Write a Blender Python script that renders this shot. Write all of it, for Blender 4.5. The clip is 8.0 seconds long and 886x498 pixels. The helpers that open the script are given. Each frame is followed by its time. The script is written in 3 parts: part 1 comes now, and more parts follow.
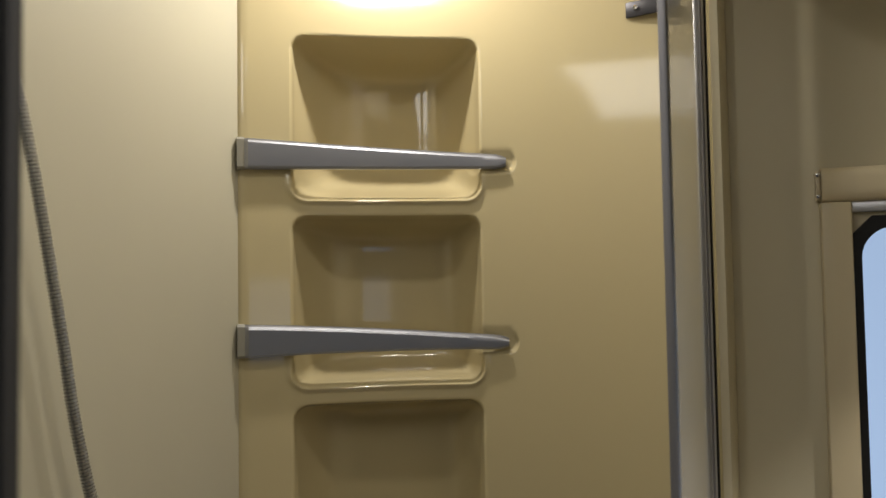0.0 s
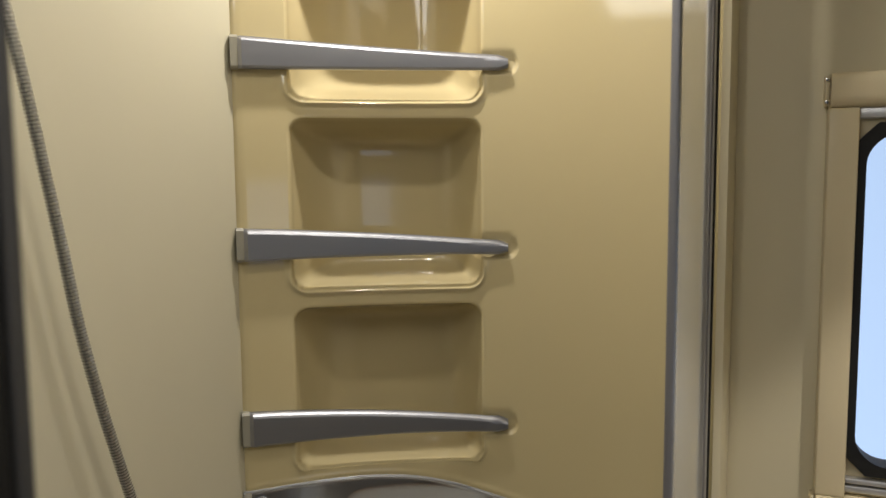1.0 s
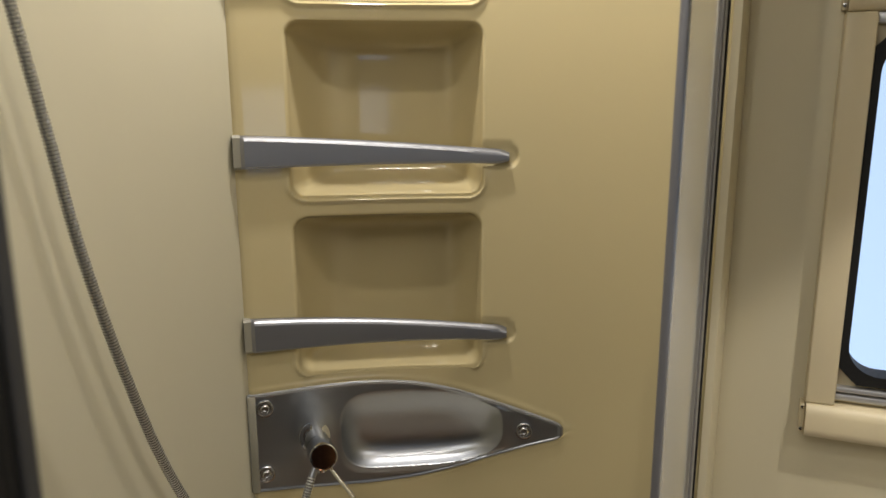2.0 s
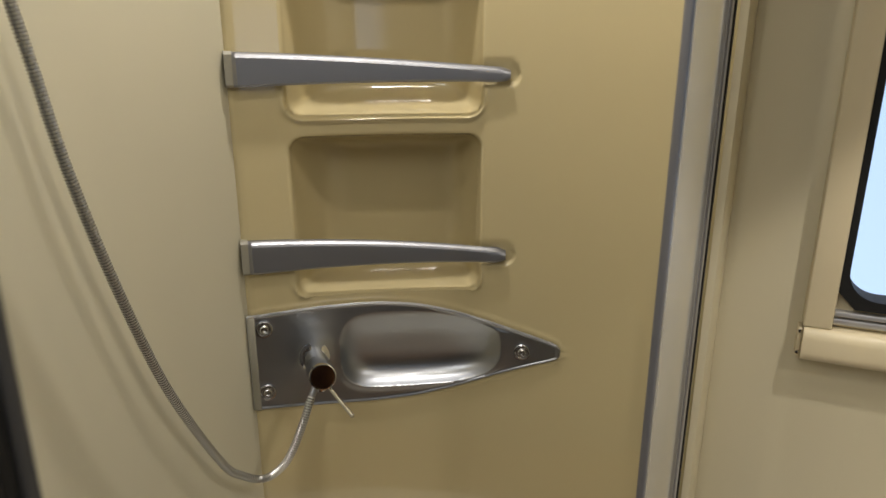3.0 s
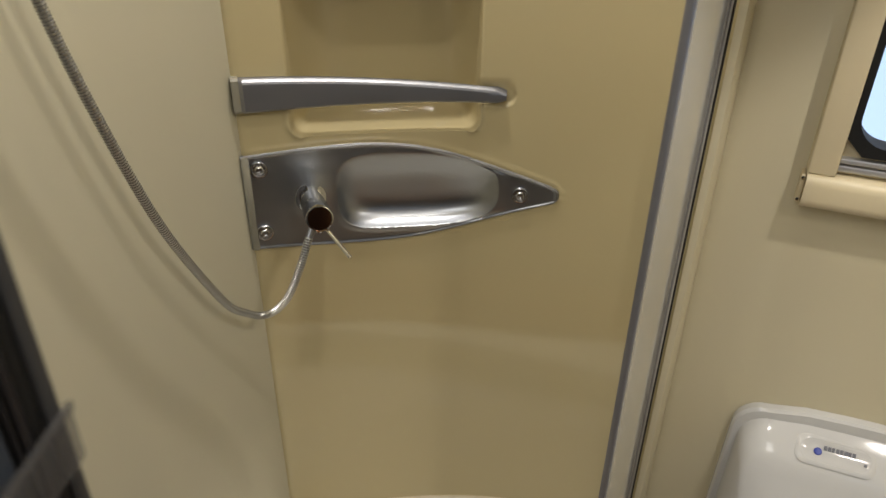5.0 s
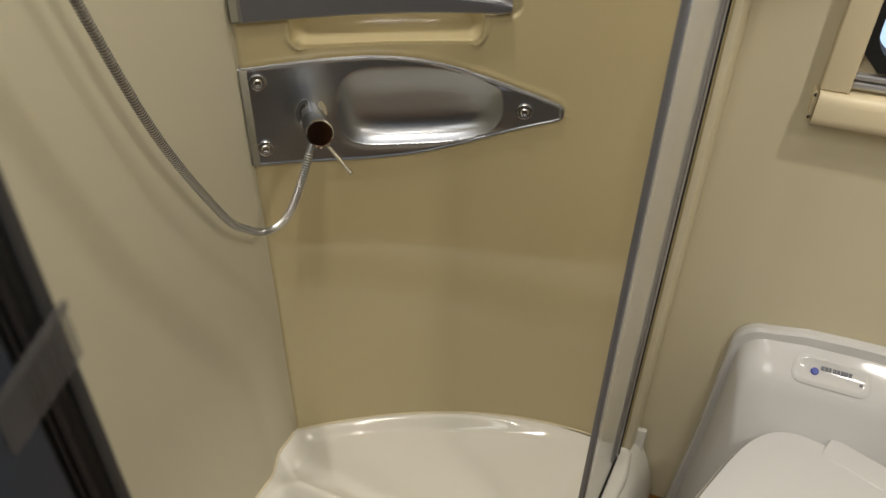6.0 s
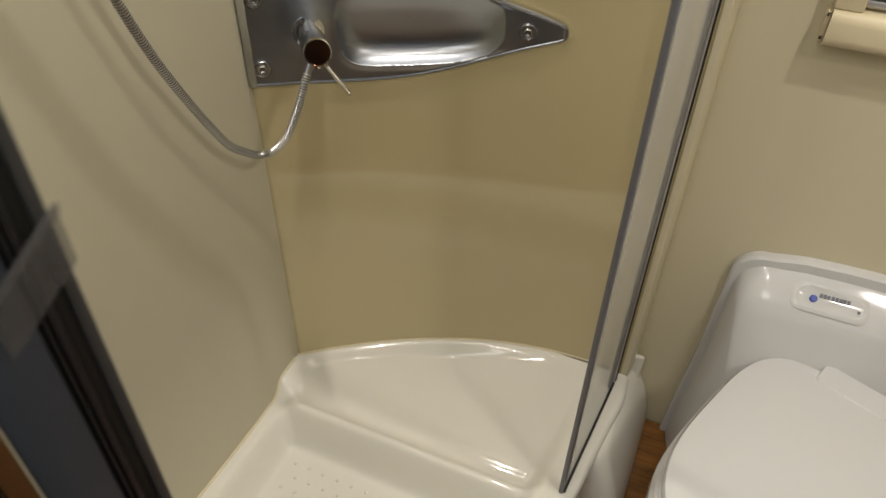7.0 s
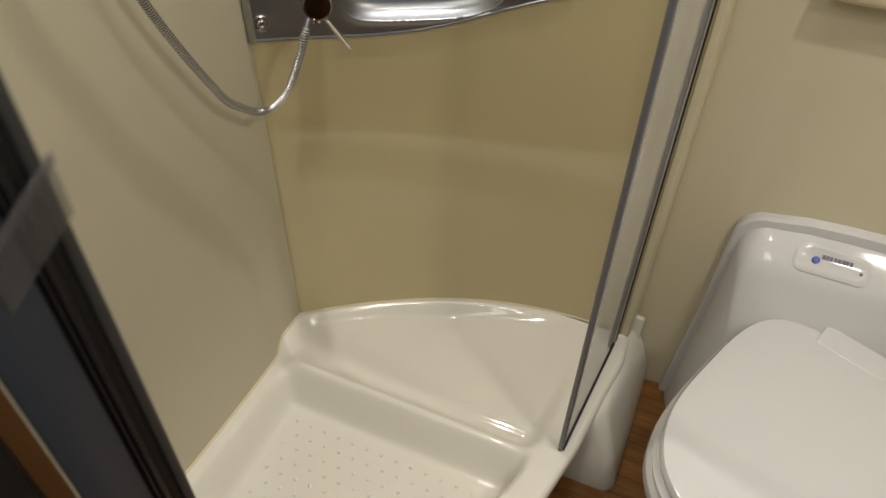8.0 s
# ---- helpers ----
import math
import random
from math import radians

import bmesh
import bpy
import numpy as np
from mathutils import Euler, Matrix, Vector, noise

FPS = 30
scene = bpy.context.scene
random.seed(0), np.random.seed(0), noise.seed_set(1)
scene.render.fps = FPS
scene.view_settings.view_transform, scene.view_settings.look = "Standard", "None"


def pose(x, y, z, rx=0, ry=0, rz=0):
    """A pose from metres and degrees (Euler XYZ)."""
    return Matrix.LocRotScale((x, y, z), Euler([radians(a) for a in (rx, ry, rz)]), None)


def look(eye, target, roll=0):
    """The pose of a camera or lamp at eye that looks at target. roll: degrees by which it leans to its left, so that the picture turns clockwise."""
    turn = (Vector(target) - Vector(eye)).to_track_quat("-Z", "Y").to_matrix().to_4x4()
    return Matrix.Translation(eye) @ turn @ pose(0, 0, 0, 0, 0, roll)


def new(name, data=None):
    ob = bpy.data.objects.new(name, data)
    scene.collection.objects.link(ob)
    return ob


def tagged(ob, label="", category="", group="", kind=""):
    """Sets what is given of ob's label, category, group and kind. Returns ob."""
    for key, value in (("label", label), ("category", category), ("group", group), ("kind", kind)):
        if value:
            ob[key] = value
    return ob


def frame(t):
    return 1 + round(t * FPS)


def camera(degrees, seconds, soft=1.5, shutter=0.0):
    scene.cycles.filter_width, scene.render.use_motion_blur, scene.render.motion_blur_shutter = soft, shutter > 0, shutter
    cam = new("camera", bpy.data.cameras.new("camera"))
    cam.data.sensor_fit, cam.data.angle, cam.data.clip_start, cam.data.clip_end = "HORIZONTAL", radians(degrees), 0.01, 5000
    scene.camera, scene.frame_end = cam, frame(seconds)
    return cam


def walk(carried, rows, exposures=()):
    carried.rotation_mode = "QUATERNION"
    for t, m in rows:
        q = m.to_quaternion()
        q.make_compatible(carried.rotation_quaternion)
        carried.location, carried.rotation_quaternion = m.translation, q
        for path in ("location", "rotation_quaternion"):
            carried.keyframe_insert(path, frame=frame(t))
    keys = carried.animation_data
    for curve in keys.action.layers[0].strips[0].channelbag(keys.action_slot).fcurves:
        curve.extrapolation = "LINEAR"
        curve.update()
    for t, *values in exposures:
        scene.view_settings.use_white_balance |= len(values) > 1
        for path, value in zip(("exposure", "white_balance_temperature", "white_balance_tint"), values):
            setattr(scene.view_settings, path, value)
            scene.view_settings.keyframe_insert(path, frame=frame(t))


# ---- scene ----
cam = camera(62.0, 8.0)
cam.data.dof.use_dof, cam.data.dof.focus_distance, cam.data.dof.aperture_fstop = True, 1.18, 4.0
PATH = [
    (0, (0.7221, -0.9299, 1.5335), (0.3461, -0.0042, 1.5759), -0.88),
    (0.5, (0.7163, -0.9264, 1.5382), (0.3431, 0.0006, 1.5008), -0.69),
    (1, (0.7123, -0.9248, 1.5380), (0.3426, -0.0001, 1.4478), -0.50),
    (1.5, (0.7129, -0.9214, 1.5329), (0.3442, -0.0041, 1.3824), -0.32),
    (3, (0.7154, -0.8936, 1.5373), (0.3533, -0.0171, 1.2203), 0.01),
    (3.5, (0.7142, -0.8882, 1.5363), (0.3600, -0.0302, 1.1645), 0.15),
    (4, (0.7102, -0.8814, 1.5382), (0.3674, -0.0448, 1.1109), 0.38),
    (4.5, (0.7053, -0.8757, 1.5418), (0.3736, -0.0602, 1.0674), 0.59),
    (6, (0.7112, -0.8714, 1.5199), (0.4046, -0.1319, 0.9207), 1.01),
    (6.5, (0.7123, -0.8727, 1.5108), (0.4164, -0.1612, 0.8734), 1.18),
    (7, (0.7151, -0.8746, 1.5016), (0.4297, -0.1866, 0.8344), 1.29),
    (7.5, (0.7153, -0.8759, 1.4968), (0.4357, -0.2020, 0.8129), 1.35),
    (8, (0.7145, -0.8738, 1.4935), (0.4422, -0.2181, 0.7892), 1.54),
]
walk(cam, [(t, look(eye, target, roll)) for t, eye, target, roll in PATH],
     [(0.0, -0.62), (0.5, -0.36), (1.0, -0.14), (1.5, -0.03), (3.0, 0.09), (6.0, 0.17), (8.0, 0.14)])

# ---- light ----
world = bpy.data.worlds.new("sky")
scene.world = world
world.use_nodes = True
wn = world.node_tree.nodes
sky = wn.new("ShaderNodeTexSky")
sky.sky_type, sky.sun_disc = "NISHITA", False
sky.sun_elevation, sky.sun_rotation = radians(35), radians(40)
world.node_tree.links.new(sky.outputs[0], wn["Background"].inputs[0])
wn["Background"].inputs[1].default_value = 0.08


def lamp(name, kind, place, aim, watts, colour, size):
    data = bpy.data.lights.new(name, kind)
    data.energy, data.color = watts, colour
    if kind == "AREA":
        if isinstance(size, tuple):
            data.shape, data.size, data.size_y = "RECTANGLE", *size
        else:
            data.shape, data.size = "DISK", size
    else:
        data.shadow_soft_size = size
    if kind == "SPOT":
        data.spot_size, data.spot_blend = radians(77), 0.3
    ob = new(name, data)
    ob.matrix_world = look(place, aim)
    return ob


WARM = (1.02, 0.963, 0.895)
CEIL = 2.25
NICHE_LAMP = (0.266, 0.021, CEIL - 0.03)
SHOWER_LAMP = (0.50, -0.35, CEIL - 0.03)
ROOM_LAMP = (1.60, -0.75, CEIL - 0.03)
SHADE_BLOCK_Z = 2.03
TOILET_LAMP = (1.12, -0.13, SHADE_BLOCK_Z - 0.03)
lamp("niche_spot_light", "AREA", NICHE_LAMP, (0.266, 0.0215, 0), 6.8, WARM, 0.04)
lamp("toilet_spot_light", "SPOT", TOILET_LAMP, (1.12, -0.129, 0), 18.5, WARM, 0.02)
lamp("shower_spot_light", "AREA", SHOWER_LAMP, (0.50, -0.349, 0), 2.7, WARM, 0.06)
lamp("room_spot_light", "AREA", ROOM_LAMP, (1.60, -0.749, 0), 11.3, WARM, 0.22)
# unseen overhead fill, added to brighten the panel and side wall
ROOF_FILL = (0.37, -1.42, CEIL - 0.012)
lamp("overhead_fill_light", "AREA", ROOF_FILL, (0.37, -1.419, 0), 10.0, (1.0, 0.985, 0.95), (0.66, 0.88))


# ---- materials ----
def material(name, colour, rough=0.5, metal=0.0, scale=30.0, vary=0.06, bump=0.02, grain=400.0, coat=0.0, stretch=(1, 1, 1), transmission=0.0, alpha_ior=1.45):
    m = bpy.data.materials.new(name)
    m.use_nodes = True
    n, l = m.node_tree.nodes, m.node_tree.links
    b = n["Principled BSDF"]
    b.inputs["Metallic"].default_value = metal
    b.inputs["IOR"].default_value = alpha_ior
    b.inputs["Coat Weight"].default_value = coat
    b.inputs["Coat Roughness"].default_value = 0.06
    b.inputs["Transmission Weight"].default_value = transmission
    co = n.new("ShaderNodeTexCoord")
    mp = n.new("ShaderNodeMapping")
    mp.inputs["Scale"].default_value = stretch
    l.new(co.outputs["Object"], mp.inputs[0])
    big = n.new("ShaderNodeTexNoise")
    big.inputs["Scale"].default_value, big.inputs["Detail"].default_value = scale, 4
    l.new(mp.outputs[0], big.inputs[0])
    fine = n.new("ShaderNodeTexNoise")
    fine.inputs["Scale"].default_value, fine.inputs["Detail"].default_value = grain, 3
    l.new(mp.outputs[0], fine.inputs[0])
    mix = n.new("ShaderNodeMix")
    mix.data_type = "RGBA"
    mix.inputs[6].default_value = (*[c * (1 - vary) for c in colour], 1)
    mix.inputs[7].default_value = (*[min(1, c * (1 + vary)) for c in colour], 1)
    l.new(big.outputs[0], mix.inputs[0])
    l.new(mix.outputs[2], b.inputs["Base Color"])
    rr = n.new("ShaderNodeMapRange")
    rr.inputs[3].default_value, rr.inputs[4].default_value = rough * 0.8, min(1, rough * 1.2)
    l.new(fine.outputs[0], rr.inputs[0])
    l.new(rr.outputs[0], b.inputs["Roughness"])
    if bump:
        bp = n.new("ShaderNodeBump")
        bp.inputs["Strength"].default_value, bp.inputs["Distance"].default_value = bump, 0.002
        l.new(fine.outputs[0], bp.inputs["Height"])
        l.new(bp.outputs[0], b.inputs["Normal"])
    return m


M_PANEL = material("cream_moulded_plastic", (0.51, 0.43, 0.245), 0.075, 0, 3, 0.03, 0.005, 60, alpha_ior=1.65)
M_WALL = material("cream_wall_laminate", (0.49, 0.458, 0.342), 0.45, 0, 4, 0.02, 0.03, 500, stretch=(1, 3, 0.15))
M_ROOM = material("beige_wall_laminate", (0.60, 0.54, 0.375), 0.42, 0, 4, 0.025, 0.03, 500, stretch=(3, 1, 0.15))
M_CEIL = material("white_ceiling_board", (0.70, 0.66, 0.56), 0.6, 0, 6, 0.03, 0.03, 300)
M_TRAY = material("glossy_white_acrylic", (0.67, 0.645, 0.57), 0.075, 0, 5, 0.015, 0.004, 80)
M_TOILET = material("white_toilet_plastic", (0.59, 0.585, 0.57), 0.09, 0, 6, 0.01, 0.004, 90)
M_STEEL = material("brushed_stainless_steel", (0.375, 0.39, 0.415), 0.35, 1.0, 20, 0.06, 0.05, 250, stretch=(0.2, 0.2, 2))
M_WASHER = material("bright_washer_steel", (0.62, 0.62, 0.62), 0.22, 1.0, 60, 0.05, 0.0)
M_RAIL = material("satin_grey_aluminium", (0.28, 0.284, 0.305), 0.36, 0.8, 30, 0.05, 0.03, 500, stretch=(0.2, 0.2, 2))
M_CHROME = material("polished_chrome", (0.70, 0.70, 0.70), 0.06, 1.0, 30, 0.03, 0.0)
# brown stands in for the dark room mirrored in the chrome
M_DISC = material("disc_brown_reflection", (0.15, 0.075, 0.045), 0.10, 1.0, 40, 0.1, 0.0)
M_HOSE = material("ribbed_hose_steel", (0.62, 0.62, 0.60), 0.34, 1.0, 60, 0.1, 0.0)
M_GROOVE_SHADE = material("hose_groove_shade", (0.08, 0.078, 0.072), 0.5, 0.5, 60, 0.1, 0.0)
M_ALU = material("anodised_aluminium", (0.60, 0.60, 0.61), 0.38, 0.7, 20, 0.03, 0.03, 500, stretch=(2, 2, 0.1))
M_STILE = material("dark_door_stile", (0.03, 0.028, 0.03), 0.4, 0.5, 20, 0.05, 0.02, 400, stretch=(2, 2, 0.1))
M_STRIP = material("dark_grey_edge_strip", (0.05, 0.049, 0.049), 0.5, 0.2, 20, 0.05, 0.02, 400, stretch=(2, 2, 0.1))
M_CLIP = material("cloudy_clip_plastic", (0.12, 0.115, 0.11), 0.35, 0, 40, 0.05, 0.0)
M_CLIP.node_tree.nodes["Principled BSDF"].inputs["Alpha"].default_value = 0.36
M_CAP = material("grey_beige_boss_plastic", (0.25, 0.235, 0.185), 0.35, 0, 30, 0.05, 0.02)
M_ALU_DARK = material("grey_anodised_aluminium", (0.19, 0.19, 0.205), 0.5, 0.4, 20, 0.04, 0.03, 500, stretch=(2, 2, 0.1))
M_ACRYL = material("pale_satin_screen_sheet", (0.66, 0.65, 0.62), 0.42, 0.15, 8, 0.02, 0.02, 400)
M_ACRYL.node_tree.nodes["Principled BSDF"].inputs["Alpha"].default_value = 0.36
M_BLACK = material("black_rubber", (0.005, 0.005, 0.005), 0.65, 0, 40, 0.1, 0.05)
M_BLIND = material("cream_blind_plastic", (0.66, 0.57, 0.38), 0.38, 0, 20, 0.03, 0.05, 300, stretch=(3, 3, 0.3))
M_WOOD = material("orange_brown_wood_veneer", (0.075, 0.029, 0.004), 0.65, 0, 14, 0.25, 0.06, 120, stretch=(8, 8, 0.6))
M_DARKWALL = material("dark_grey_laminate", (0.075, 0.074, 0.078), 0.45, 0, 10, 0.15, 0.05, 120, stretch=(8, 8, 0.6))
M_BLUE = material("blue_button_plastic", (0.008, 0.03, 0.30), 0.3, 0, 40, 0.05, 0.0)
M_INK = material("dark_grey_print", (0.06, 0.06, 0.07), 0.35, 0.3, 60, 0.2, 0.0)
M_SHEET = material("smoky_blue_grey_sheet", (0.036, 0.045, 0.060), 0.35, 0, 10, 0.05, 0.0)
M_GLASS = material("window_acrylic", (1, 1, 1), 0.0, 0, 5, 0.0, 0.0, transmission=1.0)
M_SEAL = material("yellowed_sealant", (0.62, 0.55, 0.38), 0.5, 0, 60, 0.12, 0.1, 200)


def wood_floor(name):
    m = material(name, (0.20, 0.085, 0.02), 0.2, 0, 9, 0.75, 0.05, 150, stretch=(0.7, 12, 12))
    n, l = m.node_tree.nodes, m.node_tree.links
    info, hsv = n.new("ShaderNodeObjectInfo"), n.new("ShaderNodeHueSaturation")
    rng = n.new("ShaderNodeMapRange")
    rng.inputs[3].default_value, rng.inputs[4].default_value = 0.75, 1.15
    l.new(info.outputs["Random"], rng.inputs[0])
    l.new(rng.outputs[0], hsv.inputs["Value"])
    b = n["Principled BSDF"]
    link = b.inputs["Base Color"].links[0]
    src = link.from_socket
    l.new(src, hsv.inputs["Color"])
    l.new(hsv.outputs[0], b.inputs["Base Color"])
    return m


M_FLOOR = wood_floor("striped_brown_wood")
M_SUBFLOOR = material("dark_floor_joint", (0.05, 0.03, 0.015), 0.6)

m = bpy.data.materials.new("bright_overcast_daylight")
m.use_nodes = True
n, l = m.node_tree.nodes, m.node_tree.links
n.remove(n["Principled BSDF"])
em = n.new("ShaderNodeEmission")
co, sep, ramp = n.new("ShaderNodeTexCoord"), n.new("ShaderNodeSeparateXYZ"), n.new("ShaderNodeMapRange")
l.new(co.outputs["Generated"], sep.inputs[0])
l.new(sep.outputs[2], ramp.inputs[0])
ramp.inputs[3].default_value, ramp.inputs[4].default_value = 1.30, 0.98
em.inputs[0].default_value = (0.52, 0.70, 1.0, 1)
l.new(ramp.outputs[0], em.inputs[1])
l.new(em.outputs[0], n["Material Output"].inputs[0])
M_DAY = m


# ---- helpers for shapes ----
def mesh_of(bm, name, mat, smooth=True, crease=38):
    me = bpy.data.meshes.new(name)
    bm.normal_update()
    bm.to_mesh(me)
    bm.free()
    me.materials.append(mat)
    if smooth:
        for p in me.polygons:
            p.use_smooth = True
        me.set_sharp_from_angle(angle=radians(crease))
    return me


def part(name, bm, mat, parent=None, label="", smooth=True, crease=38):
    ob = new(name, mesh_of(bm, name, mat, smooth, crease))
    if parent:
        ob.parent = parent
        ob.matrix_parent_inverse = parent.matrix_basis.inverted()
    return tagged(ob, label)


def thing(name, label, category, at=(0, 0, 0), group="", kind=""):
    ob = new(name)
    ob.location = at
    ob.empty_display_size = 0.05
    return tagged(ob, label, category, group, kind)


def box(lo, hi, bevel=0.0, seg=2, bm=None):
    bm = bm or bmesh.new()
    lo, hi = Vector(lo), Vector(hi)
    r = bmesh.ops.create_cube(bm, size=1, matrix=Matrix.Translation((lo + hi) / 2) @ Matrix.Diagonal((*(hi - lo), 1)))
    if bevel:
        edges = list({e for v in r["verts"] for e in v.link_edges})
        bmesh.ops.bevel(bm, geom=edges, offset=bevel, segments=seg, affect="EDGES", profile=0.5)
    return bm


def grid(points, bm=None, close_u=False):
    """points[i][j]: rows of places joined to a sheet."""
    bm = bm or bmesh.new()
    vs = [[bm.verts.new(p) for p in row] for row in points]
    n_i = len(vs)
    for i in range(n_i if close_u else n_i - 1):
        a, b = vs[i], vs[(i + 1) % n_i]
        for j in range(len(a) - 1):
            bm.faces.new((a[j], a[j + 1], b[j + 1], b[j]))
    return bm


def spline(pts, n, closed=False):
    """Catmull-Rom through pts, n steps a span."""
    pts = [Vector(p) for p in pts]
    k = len(pts)
    out = []
    for i in range(k if closed else k - 1):
        p = [pts[(i + o) % k] if closed else pts[min(max(i + o, 0), k - 1)] for o in (-1, 0, 1, 2)]
        for s in range(n):
            t = s / n
            out.append(0.5 * (2 * p[1] + (p[2] - p[0]) * t + (2 * p[0] - 5 * p[1] + 4 * p[2] - p[3]) * t * t + (3 * p[1] - p[0] - 3 * p[2] + p[3]) * t ** 3))
    if not closed:
        out.append(pts[-1])
    return out


def tube(path, radius, sides=12, bm=None, caps=True):
    """radius: a number or a function of the step."""
    bm = bm or bmesh.new()
    rings, side = [], None
    for i, p in enumerate(path):
        d = (path[min(i + 1, len(path) - 1)] - path[max(i - 1, 0)]).normalized()
        side = d.orthogonal() if side is None else side - d * side.dot(d)
        side.normalize()
        up = d.cross(side)
        r = radius(i) if callable(radius) else radius
        rings.append([bm.verts.new(p + r * (math.cos(a) * side + math.sin(a) * up)) for a in (2 * math.pi * k / sides for k in range(sides))])
    for a, b in zip(rings, rings[1:]):
        for k in range(sides):
            bm.faces.new((a[k], a[(k + 1) % sides], b[(k + 1) % sides], b[k]))
    if caps:
        bm.faces.new(rings[0][::-1])
        bm.faces.new(rings[-1])
    return bm


def lathe(profile, m, sides=32, bm=None):
    """profile: (radius, height) pairs turned about the z axis of the pose m."""
    bm = bm or bmesh.new()
    rings = []
    for r, h in profile:
        rings.append([bm.verts.new(m @ Vector((r * math.cos(a), r * math.sin(a), h))) for a in (2 * math.pi * k / sides for k in range(sides))])
    for a, b in zip(rings, rings[1:]):
        for k in range(sides):
            bm.faces.new((a[k], a[(k + 1) % sides], b[(k + 1) % sides], b[k]))
    bm.faces.new(rings[0][::-1])
    bm.faces.new(rings[-1])
    return bm


def loft(rings, bm=None, caps=True):
    """Closed rings of equal count, joined one to the next."""
    bm = bm or bmesh.new()
    vs = [[bm.verts.new(p) for p in r] for r in rings]
    k = len(vs[0])
    for a, b in zip(vs, vs[1:]):
        for i in range(k):
            bm.faces.new((a[i], a[(i + 1) % k], b[(i + 1) % k], b[i]))
    if caps:
        bm.faces.new(vs[0][::-1])
        bm.faces.new(vs[-1])
    bmesh.ops.recalc_face_normals(bm, faces=bm.faces[:])
    return bm


def ease(a, b, x):
    t = min(1.0, max(0.0, (x - a) / (b - a)))
    return t * t * (3 - 2 * t)


def along(axis, at):
    """A pose at a place with its z axis along axis."""
    return Matrix.Translation(at) @ Vector(axis).normalized().to_track_quat("Z", "Y").to_matrix().to_4x4()


# ---- plan ----
WALL_Y = 0.313          # wall with the window
RIM = 0.20              # height of the tray's rim
ARC_A, ARC_B = 0.828, 0.673


def arc(x):
    return ARC_A * x - ARC_B * x * x


def facing(x):
    """The panel's normal at x, towards the shower."""
    s = ARC_A - 2 * ARC_B * x
    return Vector((s, -1, 0)).normalized()


def on_panel(x, z, off=0.0):
    return Vector((x, arc(x), z)) + facing(x) * off


# ---- structure ----
def slab(name, lo, hi, mat, label, category):
    return tagged(part(name, box(lo, hi), mat, None, smooth=False), label, category, kind="structure")


slab("floor", (-0.12, -2.2, -0.08), (2.22, 0.43, -0.005), M_SUBFLOOR, "brown wooden strip floor of the washroom", "floor")
slab("ceiling", (-0.12, -2.2, CEIL), (2.22, 0.43, CEIL + 0.06), M_CEIL, "plain pale washroom ceiling board", "ceiling")
# unseen block, added to keep overhead light off the upper window wall
slab("ceiling_shade_block", (0.73, -0.60, SHADE_BLOCK_Z), (2.1, WALL_Y, CEIL), M_CEIL, "plain pale block added under the ceiling to shade the window wall", "ceiling")
slab("wall_west", (-0.08, -2.1, -0.005), (0.0, 0.43, CEIL), M_WALL, "smooth cream laminate shower side wall", "wall")
slab("wall_east", (2.1, -1.9, -0.005), (2.18, WALL_Y, CEIL), M_ROOM, "smooth beige laminate wall", "wall")
bm = bmesh.new()
SX0, SX1, SZ_LO, SZ_HI = 1.50, 1.90, 1.15, 1.55
for lo, hi in (((0.0, -1.96, -0.005), (SX0, -1.9, CEIL)), ((SX1, -1.96, -0.005), (2.18, -1.9, CEIL)), ((SX0, -1.96, -0.005), (SX1, -1.9, SZ_LO)), ((SX0, -1.96, SZ_HI), (SX1, -1.9, CEIL))):
    box(lo, hi, bm=bm)
tagged(part("wall_south", bm, M_DARKWALL, None, smooth=False), "dark grey laminate wall with a small window opening", "wall", kind="structure")

# wall with the window opening
WX0, WX1, WZ0, WZ1 = 0.872, 1.40, 1.075, 1.64
bm = bmesh.new()
y0, y1 = WALL_Y, WALL_Y + 0.045
for lo, hi in (((0.0, y0, -0.005), (WX0, y1, CEIL)), ((WX1, y0, -0.005), (2.18, y1, CEIL)), ((WX0, y0, -0.005), (WX1, y1, WZ0)), ((WX0, y0, WZ1), (WX1, y1, CEIL))):
    box(lo, hi, bm=bm)
tagged(part("wall_north", bm, M_ROOM, None, smooth=False), "smooth beige laminate wall with a window opening", "wall", kind="structure")


DISH_Z = 0.968


def dish_half(x):
    """Half the plate's height at x; it narrows to a rounded tip."""
    pts = [(0.0, 0.086), (0.10, 0.0925), (0.17, 0.094), (0.23, 0.0885), (0.29, 0.0735), (0.35, 0.052), (0.41, 0.031), (0.448, 0.0185), (0.459, 0.0135), (0.464, 0.0080), (0.466, 0.0010)]
    return float(np.interp(x, [p[0] for p in pts], [p[1] for p in pts]))


def smooth_half(x):
    ws = (-0.02, -0.01, 0.0, 0.01, 0.02)
    if x < 0.025 or x > 0.43:
        return dish_half(x)
    return sum(dish_half(x + w) for w in ws) / len(ws)


